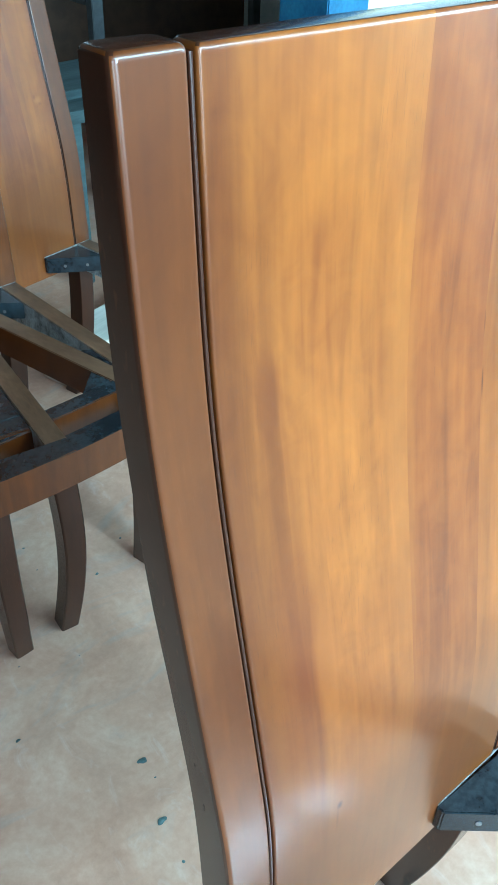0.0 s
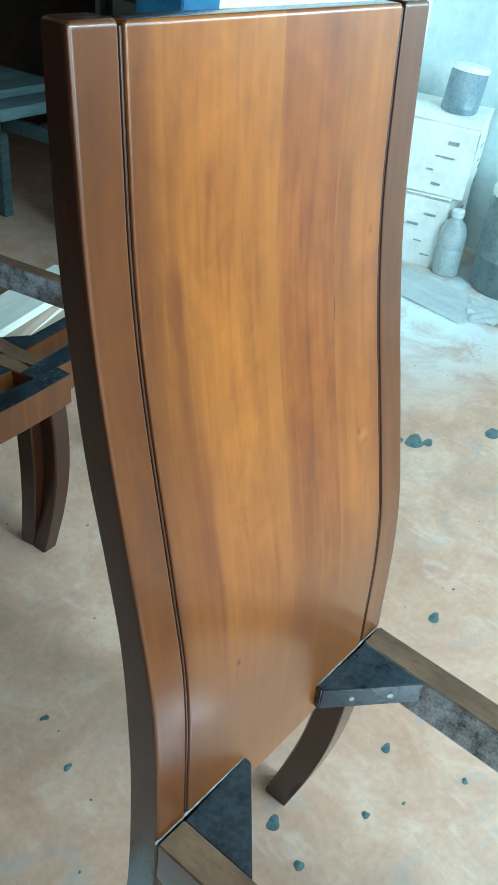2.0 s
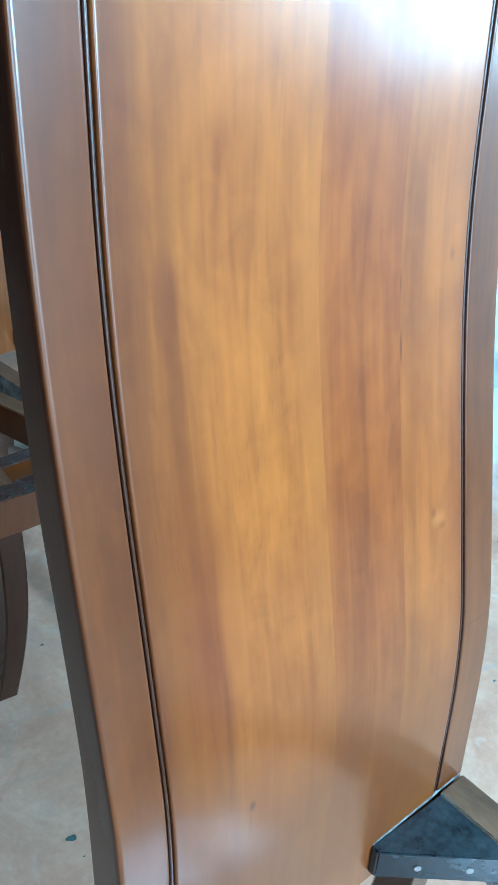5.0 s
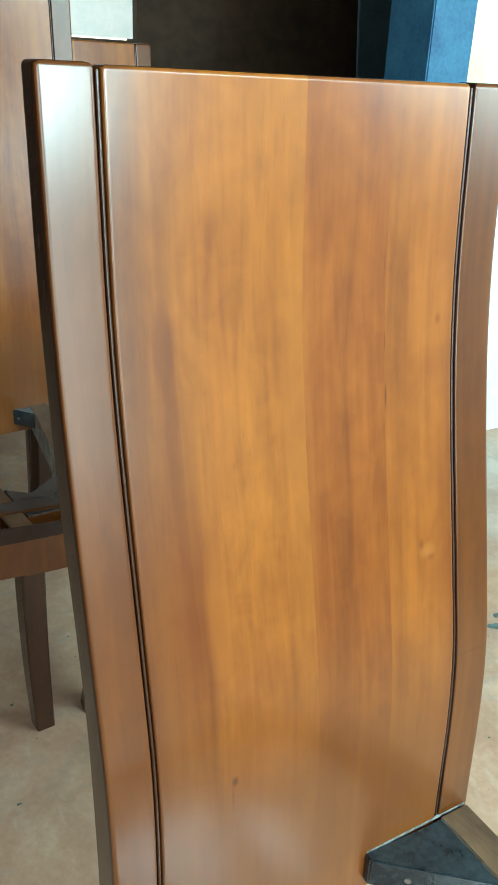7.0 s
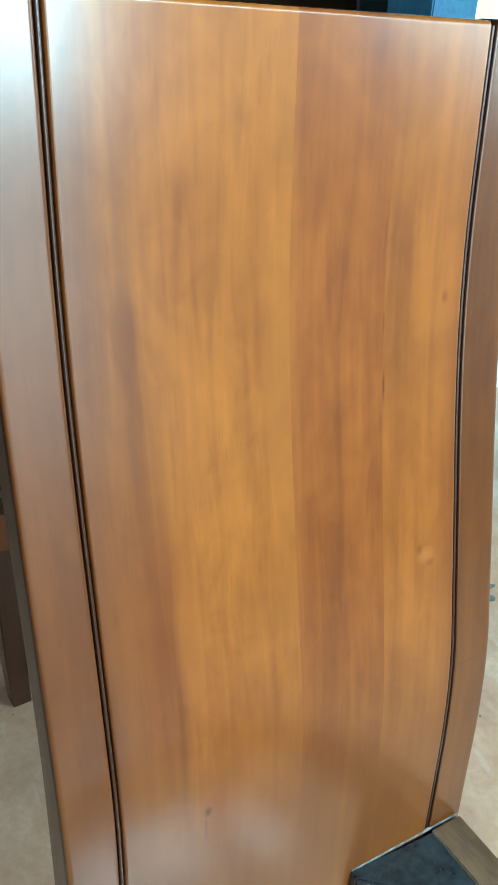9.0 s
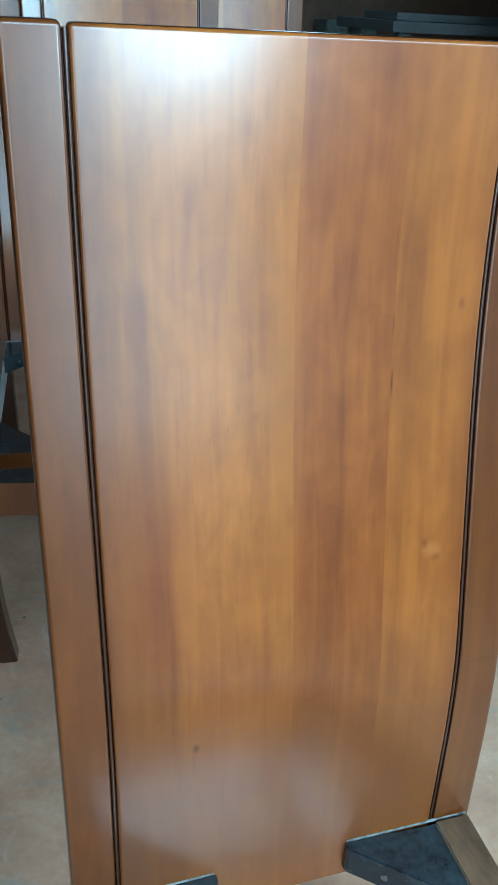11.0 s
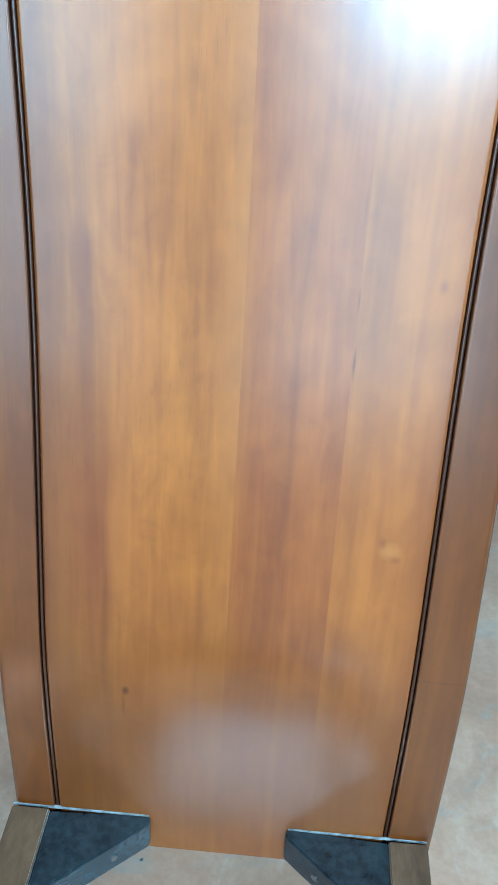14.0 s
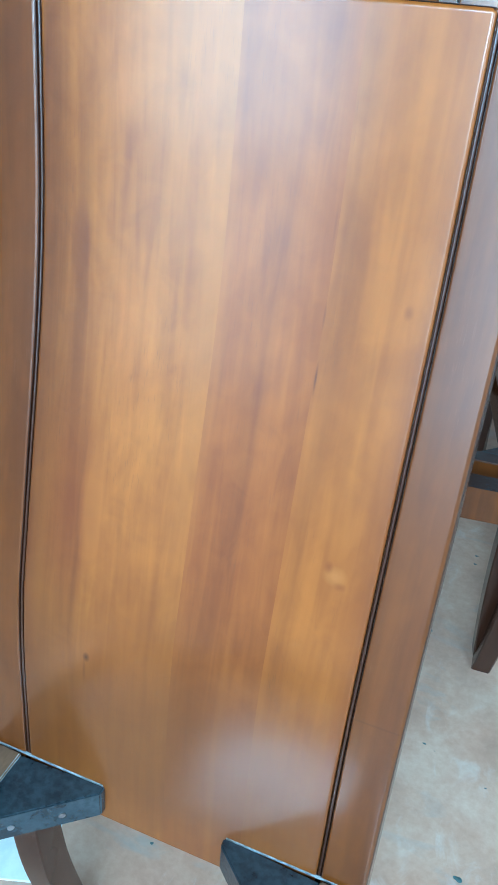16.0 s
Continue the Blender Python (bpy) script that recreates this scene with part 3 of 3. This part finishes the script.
blue_can = plain("blue_grey_paint_can", (0.12, 0.2, 0.24), (0.3, 0.38, 0.4), 12.0, 0.5)
paint_can(pose(2.435, 1.18, 0.552, 4, 3, 0), 0.068, 0.16, blue_can, plastic_pale, "dusty blue-grey can with pale crusted lid on a carton")
drum = thing("paint_drum", "large dark grey dented drum with pale rim", "drum", pose(2.40, 0.79, 0.0) @ Matrix.Diagonal((0.9, 0.9, 0.86, 1)))
part("body", lathe([(0.165, 0), (0.17, 0.01), (0.172, 0.14), (0.177, 0.15), (0.172, 0.16), (0.168, 0.36), (0.15, 0.40)], 36, 0.001, 2), tin_grey, drum)
part("rim", lathe([(0.155, 0.395), (0.166, 0.40), (0.166, 0.425), (0.15, 0.435), (0.09, 0.436)], 36), plastic_pale, drum, "pale dried paint rim")
paint_can(pose(2.405, 0.80, 0.377), 0.06, 0.10, plain("cream_small_tin", (0.6, 0.5, 0.32), (0.8, 0.72, 0.5), 12.0, 0.5), plastic_pale, "small cream tin on the grey drum")
bottle = thing("plastic_bottle", "cloudy plastic bottle half full beside cartons", "bottle", pose(2.32, 1.03, 0.0, 0, 0, 10))
part("body", lathe([(0.045, 0), (0.05, 0.006), (0.05, 0.10), (0.047, 0.105), (0.05, 0.11), (0.05, 0.165), (0.04, 0.195), (0.02, 0.215), (0.019, 0.222)], 28), bottle_mat, bottle)
part("cap", lathe([(0.022, 0.222), (0.024, 0.225), (0.024, 0.245), (0.021, 0.248)], 20), plastic_pale, bottle, "pale cap")


def crumpled(name, cx, cy, w, d, turn, amp, mat, label, category, seed):
    rnd = random.Random(seed)
    bm = bmesh.new()
    n = 18
    grid = []
    for i in range(n + 1):
        for j in range(n + 1):
            u, v = i / n - 0.5, j / n - 0.5
            h = 0.004 + amp * abs(noise.noise(Vector((u * 5 + seed, v * 5, 0.3)))) + rnd.uniform(0, amp * 0.15)
            e = 1 + 0.12 * noise.noise(Vector((u * 3, v * 3, seed)))
            grid.append(bm.verts.new((u * w * e, v * d * e, h)))
    for i in range(n):
        for j in range(n):
            k = i * (n + 1) + j
            bm.faces.new((grid[k], grid[k + n + 1], grid[k + n + 2], grid[k + 1]))
    bmesh.ops.solidify(bm, geom=bm.faces[:], thickness=0.002)
    low = min(v.co.z for v in bm.verts)
    for v in bm.verts:
        v.co.z -= low
    ob = new(name, mesh_of(name, bm, mat, True))
    ob.matrix_world = pose(cx, cy, 0.001, 0, 0, turn)
    return tagged(ob, label, category)


crumpled("plastic_sheet", 2.10, 1.05, 0.24, 0.62, -6, 0.012, plastic_pale, "crumpled pale plastic sheet on the floor before cartons", "sheet", 4)
crumpled("paper_scrap", 2.12, 0.70, 0.18, 0.2, 25, 0.02, plastic_pale, "crumpled pale paper scrap beside the drum", "paper", 9)
pad = tagged(new("paper_card", mesh_of("paper_card", box_bm(-0.06, 0.06, -0.05, 0.05, 0.001, 0.005, 0.001, 1), plastic_pale)), "pale card lying on the floor", "card")
pad.matrix_world = pose(-0.30, 0.12, 0, 0, 0, 20)
# Added out of view: whitens the sunlit floor as mirrored in the back panel.
crumpled("added_pale_sheet", 0.08, -0.51, 0.39, 0.32, 4, 0.004, plain("bluish_white_sheet", (0.58, 0.70, 0.76), (0.70, 0.80, 0.84), 9.0, 0.7), "added pale sheet that brightens the sunlit floor's reflection in the chair", "paper", 13)

# ---------------------------------------------------------------- dim back of the workshop


def bench(m, w, d, h, label, mat):
    b = thing("workbench", label, "bench", m)
    part("top", box_bm(-w / 2, w / 2, -d / 2, d / 2, h - 0.035, h, 0.003), mat, b)
    part("plank", box_bm(-w * 0.45, w * 0.35, -d * 0.30, d * 0.25, h + 0.001, h + 0.026, 0.003), mat, b)
    for sx in (-1, 1):
        for sy in (-1, 1):
            x, y = sx * (w / 2 - 0.06), sy * (d / 2 - 0.05)
            part("leg", box_bm(x - 0.022, x + 0.022, y - 0.02, y + 0.02, 0, h - 0.036, 0.003), mat, b)
        x = sx * (w / 2 - 0.06)
        part("brace", box_bm(x - 0.015, x + 0.015, -d / 2 + 0.08, d / 2 - 0.08, h * 0.62, h * 0.62 + 0.05, 0.002), mat, b)
    return b


bench(pose(1.06, 2.22, 0, 0, 0, 8), 0.72, 0.5, 0.54, "dusty grey-green wooden workbench with planks on top", teal_wood)
bench(pose(1.75, 2.75, 0, 0, 0, 0), 1.2, 0.55, 1.10, "tall dark grey work table in the dim room", plain("dark_grey_bench", (0.03, 0.036, 0.038), (0.07, 0.08, 0.084), 6.0, 0.5))

for k in range(4):
    st = tagged(new("board", mesh_of("board", box_bm(-0.30, 0.30, -0.07, 0.07, 0, 0.026, 0.002, 1), cream_board if k % 2 else raw_board)), "planed timber board in a low stack on the floor", "board", "stacked boards")
    st.matrix_world = pose(0.72 + 0.015 * k, 1.58 + 0.02 * (k % 2), 0.027 * k + 0.001, 0, 0, 18 + 4 * (k % 3))

cloth = tagged(new("hanging_cloth", mesh_of("hanging_cloth", box_bm(0.62, 0.86, 3.44, 3.47, 0.6, 1.25, 0.008), dark_cloth)), "dark green cloth hanging on the brown wall", "cloth")
for k, (x, w, h, mt) in enumerate(((0.93, 0.05, 0.16, cyan_card), (0.985, 0.04, 0.16, cyan_card), (1.06, 0.05, 0.17, print_dark))):
    bk = tagged(new("book", mesh_of("book", box_bm(x, x + w, 3.36, 3.47, 0.9525, 0.9525 + h, 0.003), mt)), "thin folder standing on a wall shelf" if k < 2 else "dark folder standing on a wall shelf", "book", "folders on the shelf")
shelf = tagged(new("wall_shelf", mesh_of("wall_shelf", box_bm(0.88, 1.5, 3.30, 3.495, 0.93, 0.95, 0.003), brown_wall)), "dark brown wooden wall shelf", "shelf")
crate = tagged(new("storage_box", mesh_of("storage_box", box_bm(1.22, 1.46, 3.32, 3.48, 0.9525, 1.08, 0.006), plain("grey_green_box", (0.05, 0.07, 0.065), (0.1, 0.13, 0.12), 8.0, 0.6))), "grey-green storage box on the wall shelf", "box")
panel = tagged(new("leaning_board", mesh_of("leaning_board", box_bm(-0.13, 0.13, -0.012, 0.012, 0, 0.55, 0.003), plain("blue_grey_sheet", (0.06, 0.12, 0.17), (0.1, 0.18, 0.24), 5.0, 0.6))), "blue-grey sheet leaning on the work table", "board")
panel.matrix_world = pose(2.1, 2.72, 1.1275, -8, 0, -10)

# ---------------------------------------------------------------- drips and stains on the floor


def paint_spots():
    rnd = random.Random(5)
    spots = [(0.692, 0.107, 0.016), (0.129, 0.060, 0.015), (0.367, 0.008, 0.011), (0.242, -0.036, 0.008), (-0.031, 0.357, 0.008), (0.0, 0.457, 0.008),
             (0.408, -0.121, 0.007), (0.105, -0.01, 0.010), (0.303, 0.356, 0.007), (0.95, 0.62, 0.018), (0.985, 0.65, 0.012), (1.212, 0.478, 0.036), (1.185, 0.515, 0.022), (1.235, 0.45, 0.020), (1.412, 0.352, 0.028), (1.44, 0.34, 0.018), (1.2, 0.55, 0.016)]
    for k in range(150):
        spots.append((rnd.uniform(-0.5, 1.9), rnd.uniform(-0.4, 1.2), rnd.choice((0.0012, 0.002, 0.002, 0.003, 0.004))))
    bm = bmesh.new()
    for x, y, r in spots:
        n = 18
        r *= 0.8
        ph = rnd.uniform(0, 6.28)
        c = bm.verts.new((x, y, 0.0016))
        ring = []
        for i in range(n):
            a = 2 * math.pi * i / n
            q = r * (1 + 0.16 * math.sin(2 * a + ph) + 0.12 * math.sin(3 * a + 2 * ph) + 0.06 * rnd.uniform(-1, 1))
            ring.append(bm.verts.new((x + q * math.cos(a) * 1.15, y + q * math.sin(a) * 0.85, 0.0006)))
        for i in range(n):
            bm.faces.new((c, ring[i], ring[(i + 1) % n]))
    ob = new("paint_spots", mesh_of("paint_spots", bm, paint_spot_mat))
    return tagged(ob, "dark teal paint drips dried on the floor", "stains", kind="stuff")


paint_spots()
